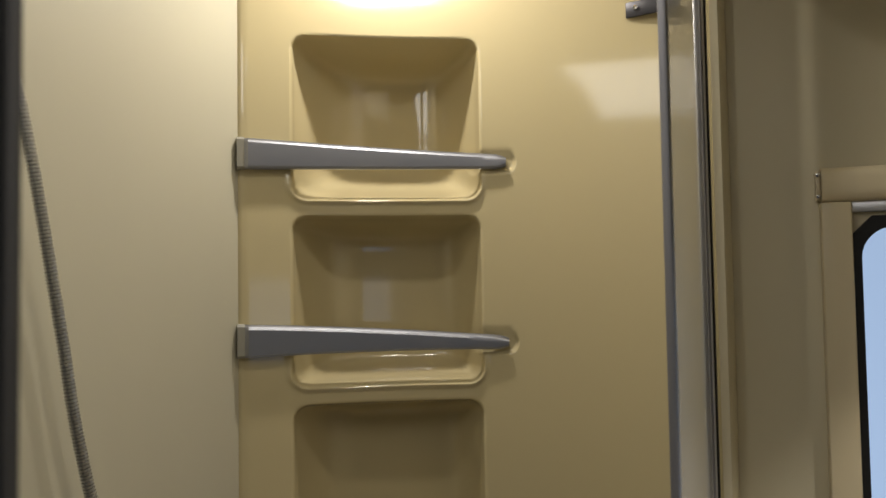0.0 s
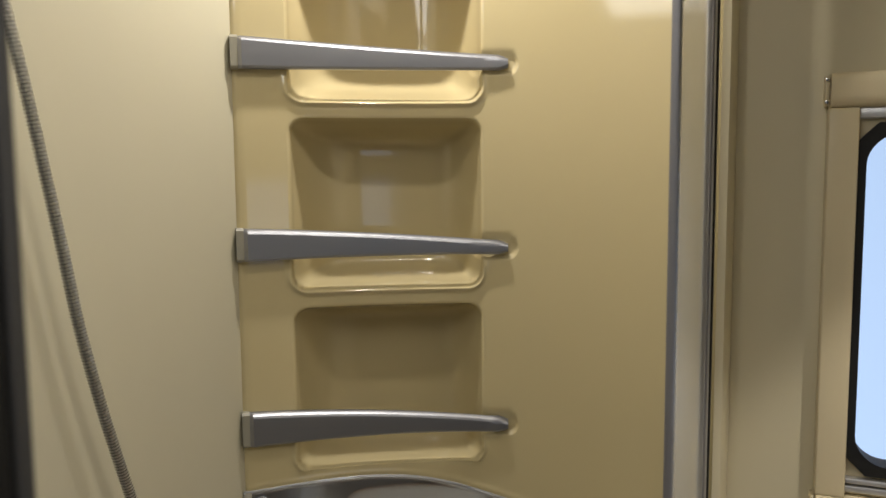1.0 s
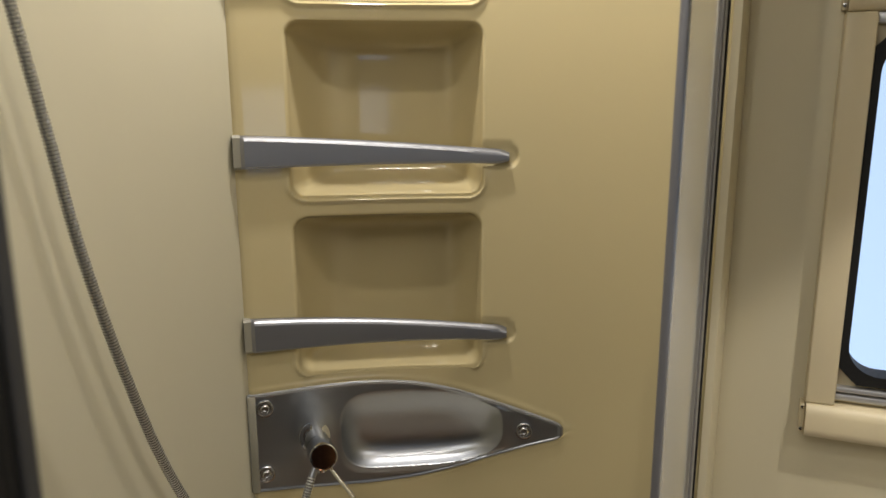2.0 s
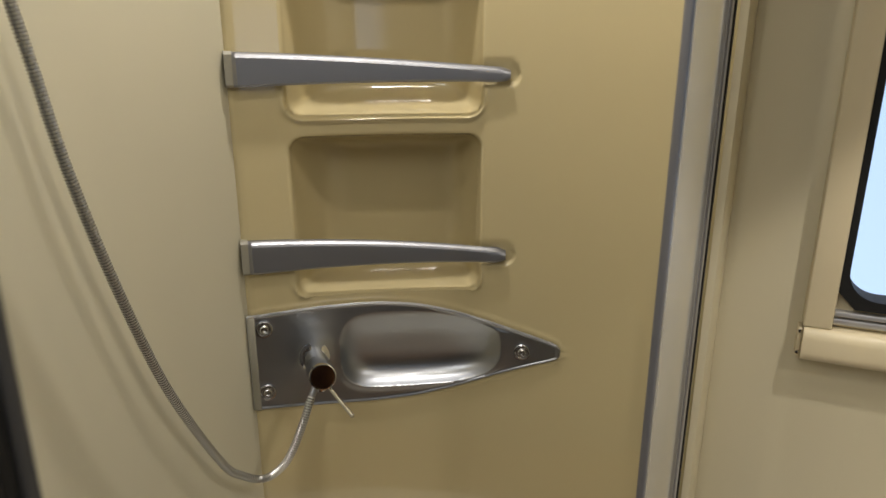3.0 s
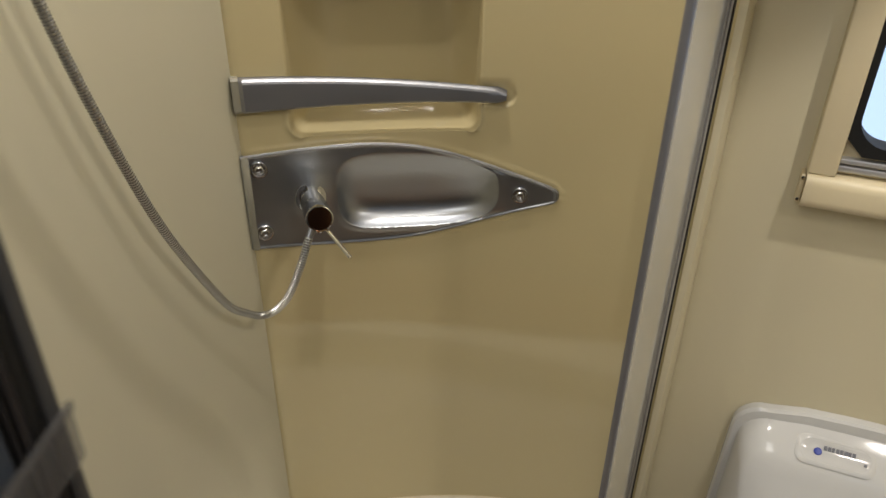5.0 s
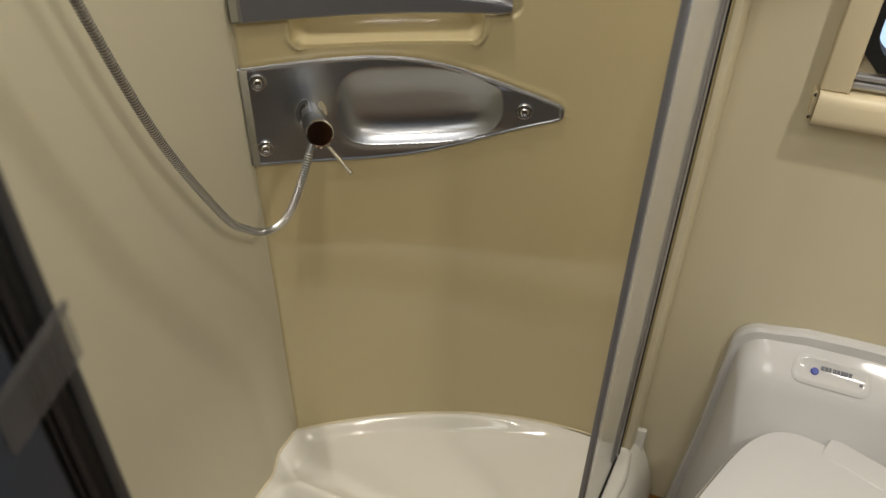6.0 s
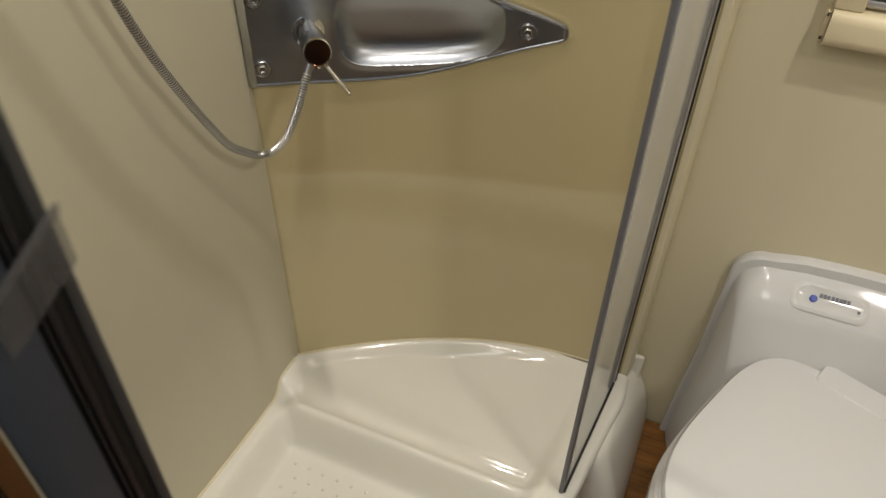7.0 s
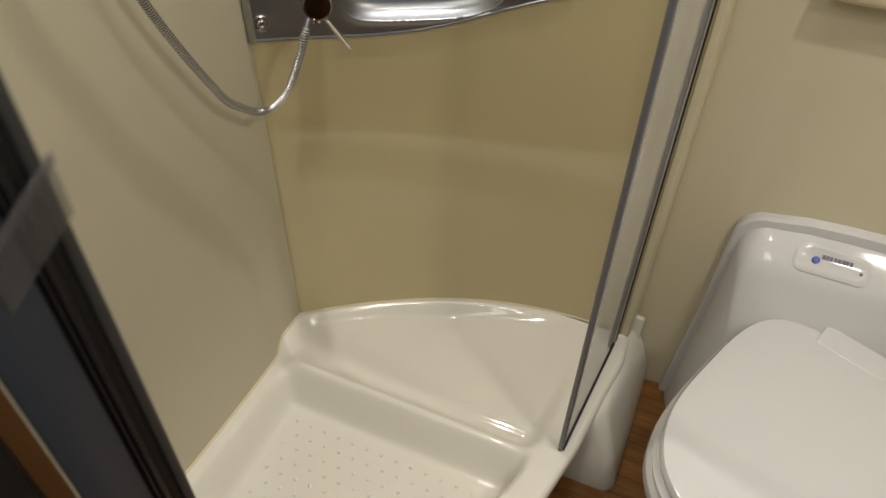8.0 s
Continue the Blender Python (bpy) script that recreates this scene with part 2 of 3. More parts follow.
def shower_panel():
    """The moulded shower back: a curved sheet with three pressed niches and sockets for the rails."""
    niches = [(1.662, 1.932, 0.130), (1.367, 1.642, 0.095), (1.075, 1.345, 0.090)]
    xs = sorted({round(x, 4) for x in [*np.arange(0, 0.69, 0.008), 0.002, 0.004, 0.006, *np.arange(0.055, 0.125, 0.0025), *np.arange(0.27, 0.47, 0.0025), 0.69]})
    zs = [*np.arange(RIM - 0.03, 0.87, 0.02), *np.arange(0.87, 1.07, 0.004)]
    for z0, z1, _ in niches[::-1]:
        zs += [*np.arange(z0 - 0.0105, z0 + 0.018, 0.0015), *np.arange(z0 + 0.018, z0 + 0.075, 0.0025), *np.arange(z0 + 0.08, z1 - 0.075, 0.008), *np.arange(z1 - 0.07, z1 + 0.012, 0.0025)]
    zs += [*np.arange(1.95, CEIL, 0.02), CEIL]
    zs = sorted({round(z, 4) for z in zs})
    xa, xb = 0.064, 0.333

    def soft_min(values, k=0.24):
        return -k * math.log(sum(math.exp(-v / k) for v in values))

    def depth(x, z):
        d = 0.0
        for z0, z1, deep in niches:
            if not (z0 - 0.014 < z < z1 + 0.014 and xa - 0.014 < x < xb + 0.014):
                continue
            k = 1.14
            r = 0.028
            wide, tall = (xb - xa) / 2 * k, (z1 - z0) / 2
            u, v = (x - (xa + xb) / 2) * k, z - (z0 + z1) / 2
            qx, qz = abs(u) - (wide - r), abs(v) - (tall - r)
            inside = r - (math.hypot(max(qx, 0), max(qz, 0)) + min(max(qx, qz), 0))
            low = 1 - ease(-0.13, -0.07, v)
            # moulded lip, fuller under the niche
            d -= 0.0052 * low * math.exp(-((inside + 0.0005) / 0.0040) ** 2)
            if inside > 0:
                side = (wide - abs(u)) / (deep * (0.65 if u < 0 else 0.46))
                walls = [1.0, side, (tall - v) / 0.018, (tall + v) / (0.052 if deep > 0.12 else 0.014), inside / 0.026]
                d += deep * max(0.0, soft_min(walls) + 0.12) * ease(0, 0.009, inside)
        if 0.003 < x < 0.478 and abs(z - DISH_Z) < 0.11:
            edge = min(smooth_half(x) - abs(z - DISH_Z), x - 0.003)
            d = max(d, 0.048 * ease(0.006, 0.014, edge)) - 0.0012 * math.exp(-((edge + 0.005) / 0.004) ** 2)
        return d

    def socket(x, z):
        d = 0.0
        for zc in (1.7245, 1.432, 1.140):
            u = max(0.33 - x, 0, x - 0.369) * 1.1
            r = math.hypot(u, z - zc)
            d = max(d, 0.005 * (1 - ease(0.013, 0.019, r)))
        return d

    rows = []
    for z in zs:
        row = [Vector((-0.004, 0.0015, z))]
        for x in xs:
            p = Vector((x, arc(x), z))
            row.append(p - facing(x) * (depth(x, z) + socket(x, z) + 0.009 * (1 - min(1.0, x / 0.010)) ** 2))
        rows.append(row)
    bm = grid(rows)
    bmesh.ops.reverse_faces(bm, faces=bm.faces[:])
    return bm


ob = part("shower_wall_panel", shower_panel(), M_PANEL)
tagged(ob, "glossy cream moulded curved shower panel with three recessed niches", "shower panel")
YE = arc(0.69)
rings = [[Vector((x, y, z)) for x, y in ((0.6860, YE - 0.0022), (0.6975, YE - 0.0005), (0.7015, YE + 0.006), (0.7055, YE + 0.03), (0.7075, WALL_Y - 0.001), (0.6860, WALL_Y - 0.001))] for z in (RIM - 0.03, CEIL - 0.001)]
part("edge_return", loft(rings), M_ROOM, ob, "matt cream side edge of the panel")


# ---- rails ----
def rail(z_low, z_left, z_right, z_low_right, label):
    top = thing("shelf_rail", label, "rail", on_panel(0.004, z_low), "rails across the shower niches")
    rows = []
    steps = 48
    for t in (0.0, 0.004, 0.008, 0.012, *(i / steps for i in range(1, steps + 1))):
        x = 0.010 + t * 0.360
        lo = z_low + (z_low_right - z_low) * t + 0.0015 * math.sin(math.pi * t)
        hi = z_left + (z_right - z_left) * t ** 1.15
        end = 1.0
        if t > 0.955:
            end = math.sqrt(max(0.34, 1 - ((t - 0.955) / 0.045) ** 2))
        mid, half = (lo + hi) / 2, (hi - lo) / 2 * end
        turn_in = 1 - ease(0.0, 0.012, t)
        out, back = 0.017 - 0.007 * t - 0.0045 * turn_in, 0.002 - 0.008 * ease(0.9, 1.0, t)
        b = 0.0035
        top_r = min(0.0075, half * 0.7)
        ring = [(back, -half), (out - b, -half), (out, -half + b), (out + 0.0003, 0), (out, half - top_r), (out - 0.0016, half - top_r * 0.55), (out - 0.0045, half - top_r * 0.2), (out - 0.008, half), (back, half)]
        ring = [(max(o, back + 0.0002 * i), h) if 0 < i < len(ring) - 1 else (o, h) for i, (o, h) in enumerate(ring)]
        rows.append([on_panel(x, mid + h, o) for o, h in ring])
    part("bar", loft(rows), M_RAIL, top, crease=22)
    rows = []
    for x, grow in ((0.0015, 0), (0.003, 0.0), (0.0102, 0.0)):
        lo, hi = z_low - 0.001 - grow, z_left + 0.001 + grow
        rows.append([on_panel(x, h, o) for o, h in ((-0.004, lo), (0.009, lo), (0.0125, lo + 0.004), (0.0125, hi - 0.004), (0.009, hi), (-0.004, hi))])
    part("end_cap", loft(rows), M_CAP, top, "grey-beige moulded end boss")


rail(1.710, 1.758, 1.736, 1.713, "satin grey tapered rail across the top shower niche")
rail(1.420, 1.470, 1.443, 1.422, "satin grey tapered rail across the middle shower niche")
rail(1.129, 1.183, 1.152, 1.129, "satin grey tapered rail across the bottom shower niche")


# ---- soap dish plate ----
def soap_dish():
    xs = [*np.arange(0.0, 0.44, 0.002), *np.arange(0.44, 0.4661, 0.0019)]
    vs = [-1, -0.995, -0.985, -0.975, -0.96, -0.945, -0.93, -0.90, -0.87, *np.arange(-0.84, 0.841, 0.01), 0.87, 0.90, 0.93, 0.945, 0.96, 0.975, 0.985, 0.995, 1]

    def height(x, v, half):
        z = v * half
        edge = min(half - abs(z), x + 0.001, (0.466 - x) * 0.6)
        off = 0.001 + 0.0032 * ease(0, 0.0022, edge) - 0.0016 * ease(0.003, 0.006, edge)
        # pressed bowl
        cx, cz, rx, rz = 0.243, 0.005, 0.123, 0.071 - 0.10 * max(0, x - 0.22) ** 1.3
        px = 6.5 if x < cx else 2.8
        q = (abs((x - cx) / rx) ** px + abs((z - cz) / max(rz, 0.02)) ** 2.8) ** (1 / 3.0)
        off += 0.0017 * math.exp(-((q - 1.0) / 0.10) ** 2) * ease(0.006, 0.012, edge) * (0.25 + 0.75 * max(ease(0.02, -0.03, z), ease(0.25, 0.33, x)))
        if q < 1:
            low = min(1.0, max(0.0, (cz + rz - z) / (2 * rz)))
            off -= 0.034 * (0.05 + 0.95 * low ** 0.7) * (1 - q ** (2.4 + 3.2 * low))
        # pressed swelling round the tap
        r = math.hypot((x - 0.085) * 1.1, (z - 0.012) * 0.75)
        off += 0.009 * math.exp(-(r / 0.026) ** 2)
        return off

    rows = []
    for x in xs:
        half = smooth_half(x)
        row = [on_panel(x, DISH_Z - half, -0.004)]
        row += [on_panel(x, DISH_Z + v * half, height(x, v, half)) for v in vs]
        row.append(on_panel(x, DISH_Z + half, -0.004))
        rows.append(row)
    rows.insert(0, [on_panel(0.0, DISH_Z + (v if -1 <= v <= 1 else 1) * 0.086, -0.004) for v in [-1, *vs, 1]])
    bm = grid(rows)
    bmesh.ops.remove_doubles(bm, verts=bm.verts[:], dist=0.00005)
    bmesh.ops.recalc_face_normals(bm, faces=bm.faces[:])
    return bm


dish = thing("soap_dish", "brushed stainless steel pointed soap dish plate screwed to the panel", "soap dish", on_panel(0.2, DISH_Z))
bm = soap_dish()
plate = part("plate", bm, M_STEEL, dish)
for x, z in ((0.021, 1.030), (0.019, 0.914), (0.401, 0.966)):
    m = along(facing(x), on_panel(x, z, 0.0035))
    w = part("cup_washer", lathe([(0.0002, 0.0), (0.0148, 0.0), (0.0148, 0.0025), (0.0134, 0.0044), (0.0112, 0.0046), (0.0098, 0.0022), (0.0002, 0.0020)], m), M_WASHER, dish, "steel cup washer")
    part("screw", lathe([(0.0002, 0.002), (0.0072, 0.002), (0.0070, 0.0046), (0.0056, 0.0060), (0.0036, 0.0060), (0.0032, 0.0034), (0.0002, 0.0034)], m, 20), M_WASHER, w, "small socket screw")
rows = []
for x in (0.0006, 0.0035, 0.0098):
    top = 0.085 - (0.002 if x < 0.002 else 0.0)
    off = 0.0085 if x > 0.002 else 0.0065
    rows.append([on_panel(x, DISH_Z + h, o) for o, h in ((0.0, -top), (off - 0.002, -top), (off, -top + 0.003), (off, top - 0.003), (off - 0.002, top), (0.0, top))])
part("edge_flange", loft(rows), M_CAP, dish, "grey-beige edge strip beside the wall")

# ---- tap ----
TAP0, TAP1 = Vector((0.083, 0.064, 0.972)), Vector((0.163, -0.036, 0.996))
tap = thing("shower_tap", "chrome single lever shower mixer tap on the steel plate", "tap", TAP0)
axis = (TAP1 - TAP0).normalized()
L = (TAP1 - TAP0).length
m = along(axis, TAP0)
part("base_ring", lathe([(0.0002, 0.004), (0.027, 0.004), (0.027, 0.010), (0.0255, 0.013), (0.021, 0.0135), (0.0002, 0.0135)], m), M_CHROME, tap)
part("body", lathe([(0.0002, 0.01), (0.0195, 0.01), (0.0195, L * 0.60), (0.0188, L * 0.605), (0.0188, L * 0.62), (0.0002, L * 0.62)], m, 40), M_CHROME, tap)
part("handle_cap", lathe([(0.0002, L * 0.62), (0.0205, L * 0.62), (0.0215, L * 0.65), (0.0215, L * 0.97), (0.0205, L), (0.0193, L * 1.003), (0.0188, L * 0.995), (0.0002, L * 0.995)], m, 40), M_CHROME, tap, "chrome turning handle")
# added disc: the mirror end's dark reflection is put into its colour
part("end_disc", lathe([(0.0002, L * 0.995), (0.0184, L * 0.995), (0.0182, L * 0.995 + 0.0008), (0.0002, L * 0.995 + 0.0010)], m, 40), M_DISC, tap, "polished end disc with a dark brown reflection in its colour")
lev0, lev1 = TAP1 - axis * 0.014 + Vector((0.010, 0.0, -0.017)), Vector((0.222, -0.052, 0.950))
part("lever", tube(spline([lev0, (lev0 + lev1) / 2, lev1], 4), 0.0032, 12), M_CHROME, tap, "thin chrome lever pin")
OUT = TAP0 + axis * 0.088 + Vector((0, 0, -0.018))
part("outlet", lathe([(0.0002, 0.0), (0.010, 0.0), (0.010, 0.012), (0.0085, 0.014), (0.0085, 0.026), (0.0002, 0.026)], along((0, 0, -1), OUT + Vector((0, 0, 0.008))), 24), M_CHROME, tap)


# ---- hose ----
HOSE = [Vector(p) for p in ((0.134, -0.006, 0.968), (0.131, -0.022, 0.950), (0.129, -0.040, 0.920), (0.110, -0.060, 0.858), (0.088, -0.068, 0.827), (0.064, -0.078, 0.812), (0.050, -0.104, 0.834), (0.045, -0.138, 0.873),
    (0.045, -0.226, 1.042), (0.045, -0.286, 1.212), (0.045, -0.329, 1.369), (0.045, -0.351, 1.483), (0.045, -0.387, 1.66), (0.036, -0.408, 1.77), (0.006, -0.421, 1.85))]
hose = thing("shower_hose", "ribbed chrome shower hose hanging in a loop", "hose", HOSE[0])
fine = []
line = spline(HOSE, 40)
run = [0.0]
for a, b in zip(line, line[1:]):
    run.append(run[-1] + (b - a).length)
STEP = 0.0010
count = int(run[-1] / STEP)
for k in range(3):
    fine.append([float(v) for v in np.interp(np.arange(count) * STEP, run, [p[k] for p in line])])
path = [Vector(p) for p in zip(*fine)]
path = [sum((path[min(max(i + o, 0), count - 1)] for o in range(-w, w + 1)), Vector()) / (2 * w + 1) for i in range(count) for w in (min(18, i, count - 1 - i),)]
smooth_end = 26
part("ribbed_sleeve", tube(path[smooth_end:], lambda i: 0.0064 if i % 4 else 0.0052, 12), M_HOSE, hose, crease=12)
sleeve = bpy.data.objects["ribbed_sleeve"].data
# every fourth band darker: shade between the ribs, put into the colour
sleeve.materials.append(M_GROOVE_SHADE)
for p in sleeve.polygons:
    if p.index // 12 % 4 == 3:
        p.material_index = 1
part("ferrule", tube(path[:smooth_end + 2:2], 0.0060, 16), M_RAIL, hose, "smooth satin ferrule")

# ---- tray ----
TY = [-0.72, -0.70, -0.62, -0.42, -0.20, -0.07, 0.09, 0.18, 0.25]
TX = [0.05, 0.22, 0.40, 0.56, 0.650, 0.678, 0.698, 0.712, 0.706]


def tray_right(y):
    return sum(float(np.interp(y + o, TY, TX)) for o in (-0.02, -0.01, 0, 0.01, 0.02)) / 5 if y > -0.66 else float(np.interp(y, TY, TX))


def tray_left(y):
    if y <= 0:
        return 0.0
    return (ARC_A - math.sqrt(max(0.0, ARC_A ** 2 - 4 * ARC_B * y))) / (2 * ARC_B)


def tray_z(x, y, xr):
    dr = xr - x
    db = (arc(x) - y) / 1.18
    s = ease(-0.160, -0.112, y)
    ledge = 0.174 + 0.10 * max(0.0, 0.606 * x + 0.795 * y - 0.314) + 0.018 * ease(0.35, 0.0, x) * ease(-0.1, 0.1, y)
    pan = 0.096 + 0.006 * ease(-0.3, -0.6, y)
    z = pan + (ledge - pan) * s
    z += 0.010 * math.exp(-((y + 0.106) / 0.012) ** 2) - 0.006 * math.exp(-((y + 0.075) / 0.016) ** 2)
    on_ledge = ease(-0.105, -0.065, y)
    margin = 0.162 + 0.022 * ease(-0.15, -0.6, y)
    margin += (RIM - margin) * on_ledge
    z += (margin - z) * ease(0.075 - 0.022 * on_ledge, 0.020 - 0.018 * on_ledge, x)
    z += (RIM - z) * ease(0.105, 0.062, dr)
    z += (RIM - z) * ease(0.034, 0.006, db)
    front = y + 0.70
    z += (RIM - z) * ease(0.10, 0.05, front)
    if dr < 0.014:
        z -= 0.014 - math.sqrt(max(0, 0.014 ** 2 - (0.014 - dr) ** 2))
    return z


def tray_sheet():
    ys = sorted({round(v, 4) for v in [*np.arange(-0.715, -0.2, 0.012), *np.arange(-0.2, -0.06, 0.004), *np.arange(-0.06, 0.254, 0.007)]})
    us = sorted({round(v, 4) for v in [*np.arange(0, 0.16, 0.008), *np.arange(0.16, 0.8, 0.02), *np.arange(0.8, 0.96, 0.012), *np.arange(0.96, 1.0001, 0.004), 1.0]})
    rows = []
    for y in ys:
        xl, xr = tray_left(y), tray_right(y)
        row = []
        for u in us:
            x = xl + (xr - xl) * u
            row.append(Vector((x, y, tray_z(x, y, xr))))
        row.append(Vector((xr - 0.001, y, RIM - 0.03)))
        row.append(Vector((xr - 0.012, y, RIM - 0.034)))
        row.append(Vector((xr - 0.03, y, RIM - 0.05)))
        row.append(Vector((xr - 0.035, y, 0.0)))
        rows.append(row)
    bm = grid(rows)
    bmesh.ops.reverse_faces(bm, faces=bm.faces[:])
    bmesh.ops.recalc_face_normals(bm, faces=bm.faces[:])
    return bm


tray = thing("shower_tray", "glossy white acrylic shower tray with a raised back ledge", "shower tray", (0.33, -0.2, 0))
part("basin", tray_sheet(), M_TRAY, tray)
bm = bmesh.new()
stud = [(0.0042, 0.0), (0.0038, 0.0016), (0.0028, 0.0030), (0.0014, 0.0038), (0.0003, 0.0040)]
for i in range(17):
    for j in range(15):
        x, y = 0.10 + 0.034 * i + (0.017 if j % 2 else 0), -0.190 - 0.030 * j
        if x < tray_right(y) - 0.135:
            lathe(stud, Matrix.Translation((x, y, tray_z(x, y, tray_right(y)) - 0.0002)), 8, bm)
tagged(part("grip_studs", bm, M_TRAY, tray, "small moulded non-slip studs"), kind="stuff")
# side apron beside the toilet
rings = []
for z, xo, yf, yb in ((0.0, 0.770, -0.022, 0.308), (0.03, 0.768, -0.022, 0.308), (0.08, 0.756, -0.014, 0.308), (0.12, 0.742, -0.004, 0.308), (0.155, 0.726, 0.012, 0.306), (0.175, 0.714, 0.028, 0.304), (0.186, 0.702, 0.045, 0.30)):
    r = 0.028
    ring = [(0.66, yb), (0.66, yf)] + [(xo - r + r * math.sin(a), yf + r - r * math.cos(a)) for a in (radians(15 * k) for k in range(7))] + [(xo, yb)]
    rings.append([Vector((x, y, z)) for x, y in ring])
part("side_apron", loft(rings), M_TRAY, tray)
bm = box((0.700, 0.288, 0.10), (0.726, 0.300, 0.226), 0.005, 3)
part("upstand_tab", bm, M_TRAY, tray)
rows = []
for x in np.arange(0.0, 0.66, 0.02):
    rows.append(on_panel(float(x), RIM + 0.001, 0.001))
part("sealant_bead", tube(rows, 0.0025, 8), M_SEAL, tray, "thin cream sealant bead")
rows = [Vector((0.001, y, tray_z(0.0, y, 0.6) + 0.001)) for y in (float(v) for v in np.arange(-0.69, 0.0, 0.01))]
part("wall_bead", tube(rows, 0.003, 8), M_SEAL, tray, "yellowed sealant bead along the wall")

# ---- shower screen ----
S0, S1 = Vector((0.652, -0.085, 0)), Vector((0.679, 0.231, 0))
sd = (S1 - S0).normalized()
sn = Vector((-sd.y, sd.x, 0))       # towards the shower
SL = (S1 - S0).length
SZ0, SZ1 = RIM + 0.001, CEIL - 0.012
screen = thing("shower_screen", "aluminium framed shower screen standing on the tray rim", "shower screen", (S0.x, S0.y, RIM))


def bar_on_screen(name, a, b, o0, o1, mat, z0=SZ0, z1=SZ1, bevel=0.002, label="", parent=None):
    bm = box((a, o0, z0), (b, o1, z1), bevel, 2)
    m = Matrix((( sd.x, sn.x, 0, S0.x), (sd.y, sn.y, 0, S0.y), (0, 0, 1, 0), (0, 0, 0, 1)))
    bmesh.ops.transform(bm, matrix=m, verts=bm.verts[:])
    bmesh.ops.recalc_face_normals(bm, faces=bm.faces[:])
    return part(name, bm, mat, parent or screen, label)


bar_on_screen("front_profile", -0.006, 0.007, 0.0, 0.0095, M_ALU_DARK, bevel=0.0025, label="grey aluminium front profile")
bar_on_screen("front_lip", 0.007, 0.017, 0.001, 0.0088, M_ALU, label="narrow bright aluminium lip")
bar_on_screen("pane", 0.017, 0.282, 0.002, 0.0085, M_ACRYL, bevel=0.001, label="pale satin screen pane")
bar_on_screen("rear_profile", 0.282, 0.298, 0.0005, 0.0095, M_ALU_DARK, label="grey aluminium rear profile")
bar_on_screen("wall_channel", 0.298, 0.307, -0.001, 0.0135, M_ALU, label="aluminium wall channel")
bar_on_screen("gasket", 0.307, 0.316, -0.0035, 0.013, M_BLACK, label="black rubber gasket")
bar_on_screen("bottom_seal", 0.0, 0.30, -0.003, 0.0015, M_BLACK, z0=RIM - 0.002, z1=RIM + 0.008, bevel=0.0005, label="thin dark bottom seal")
bm = box((0.0, -0.002, -0.0125), (0.085, 0.001, 0.0125), 0.0012, 2)
bx = Vector((0.985, -0.17, 0)).normalized()
m = Matrix(((bx.x, bx.y, 0, 0.562), (bx.y, -bx.x, 0, arc(0.562) - 0.004), (0, 0, 1, 1.956), (0, 0, 0, 1)))
bmesh.ops.transform(bm, matrix=m, verts=bm.verts[:])
bmesh.ops.recalc_face_normals(bm, faces=bm.faces[:])
br = part("bracket", bm, M_STILE, screen, "small grey fixing bracket")
part("screw", lathe([(0.0002, 0), (0.004, 0), (0.0035, 0.002), (0.0002, 0.0025)], along((-0.17, -0.985, 0), (0.578, arc(0.562) - 0.009, 1.957)), 16), M_CHROME, br)

# ---- folded shower door beside the camera ----
E0 = Vector((0.377, -0.657, 0))
ed = Vector((-0.30, -0.954, 0)).normalized()
en = Vector((ed.y, -ed.x, 0))        # away from the washroom
door = thing("shower_door", "folded shower door with dark aluminium stiles and smoky sheet", "shower door", (E0.x, E0.y, RIM))
DZ0, DZ1 = 0.16, CEIL - 0.012


def bar_on_door(name, a, b, o0, o1, mat, z0=DZ0, z1=DZ1, bevel=0.002, label="", fall=0.0):
    bm = box((a, o0, z0), (b, o1, z1), bevel, 2)
    for v in bm.verts:
        v.co.z -= fall * v.co.x
    m = Matrix(((ed.x, en.x, 0, E0.x), (ed.y, en.y, 0, E0.y), (0, 0, 1, 0), (0, 0, 0, 1)))
    bmesh.ops.transform(bm, matrix=m, verts=bm.verts[:])
    bmesh.ops.recalc_face_normals(bm, faces=bm.faces[:])
    return part(name, bm, mat, door, label)


bar_on_door("edge_strip", 0.0, 0.010, 0.002, 0.03, M_STRIP, bevel=0.004, label="dark grey edge strip")
bar_on_door("seal", 0.010, 0.020, 0.006, 0.03, M_BLACK, label="black rubber seal")
bar_on_door("inner_stile", 0.020, 0.026, 0.001, 0.03, M_STILE)
bar_on_door("groove", 0.026, 0.0285, 0.006, 0.03, M_BLACK, label="black recessed groove")
bar_on_door("outer_stile", 0.0285, 0.0305, 0.0, 0.03, M_STILE, bevel=0.0008)
bar_on_door("inner_groove", 0.0305, 0.034, 0.006, 0.03, M_BLACK, label="black recessed groove")
bar_on_door("sheet", 0.034, 0.079, 0.002, 0.012, M_SHEET, bevel=0.001, label="smoky blue-grey door sheet")
bar_on_door("clip", -0.003, 0.055, -0.004, 0.001, M_CLIP, z0=1.187, z1=1.231, bevel=0.002, label="cloudy grey plastic retaining clip", fall=0.8)
bar_on_door("clip_rib", -0.004, 0.055, -0.0065, -0.0042, M_CLIP, z0=1.226, z1=1.233, bevel=0.001, label="raised rib of the cloudy clip", fall=0.8)
m = Matrix(((ed.x, en.x, 0, E0.x), (ed.y, en.y, 0, E0.y), (0, 0, 1, 0), (0, 0, 0, 1)))
bm = box((0.081, -0.002, 0.0), (0.098, 0.036, CEIL), 0.003, 2)
bmesh.ops.transform(bm, matrix=m, verts=bm.verts[:])
bmesh.ops.recalc_face_normals(bm, faces=bm.faces[:])
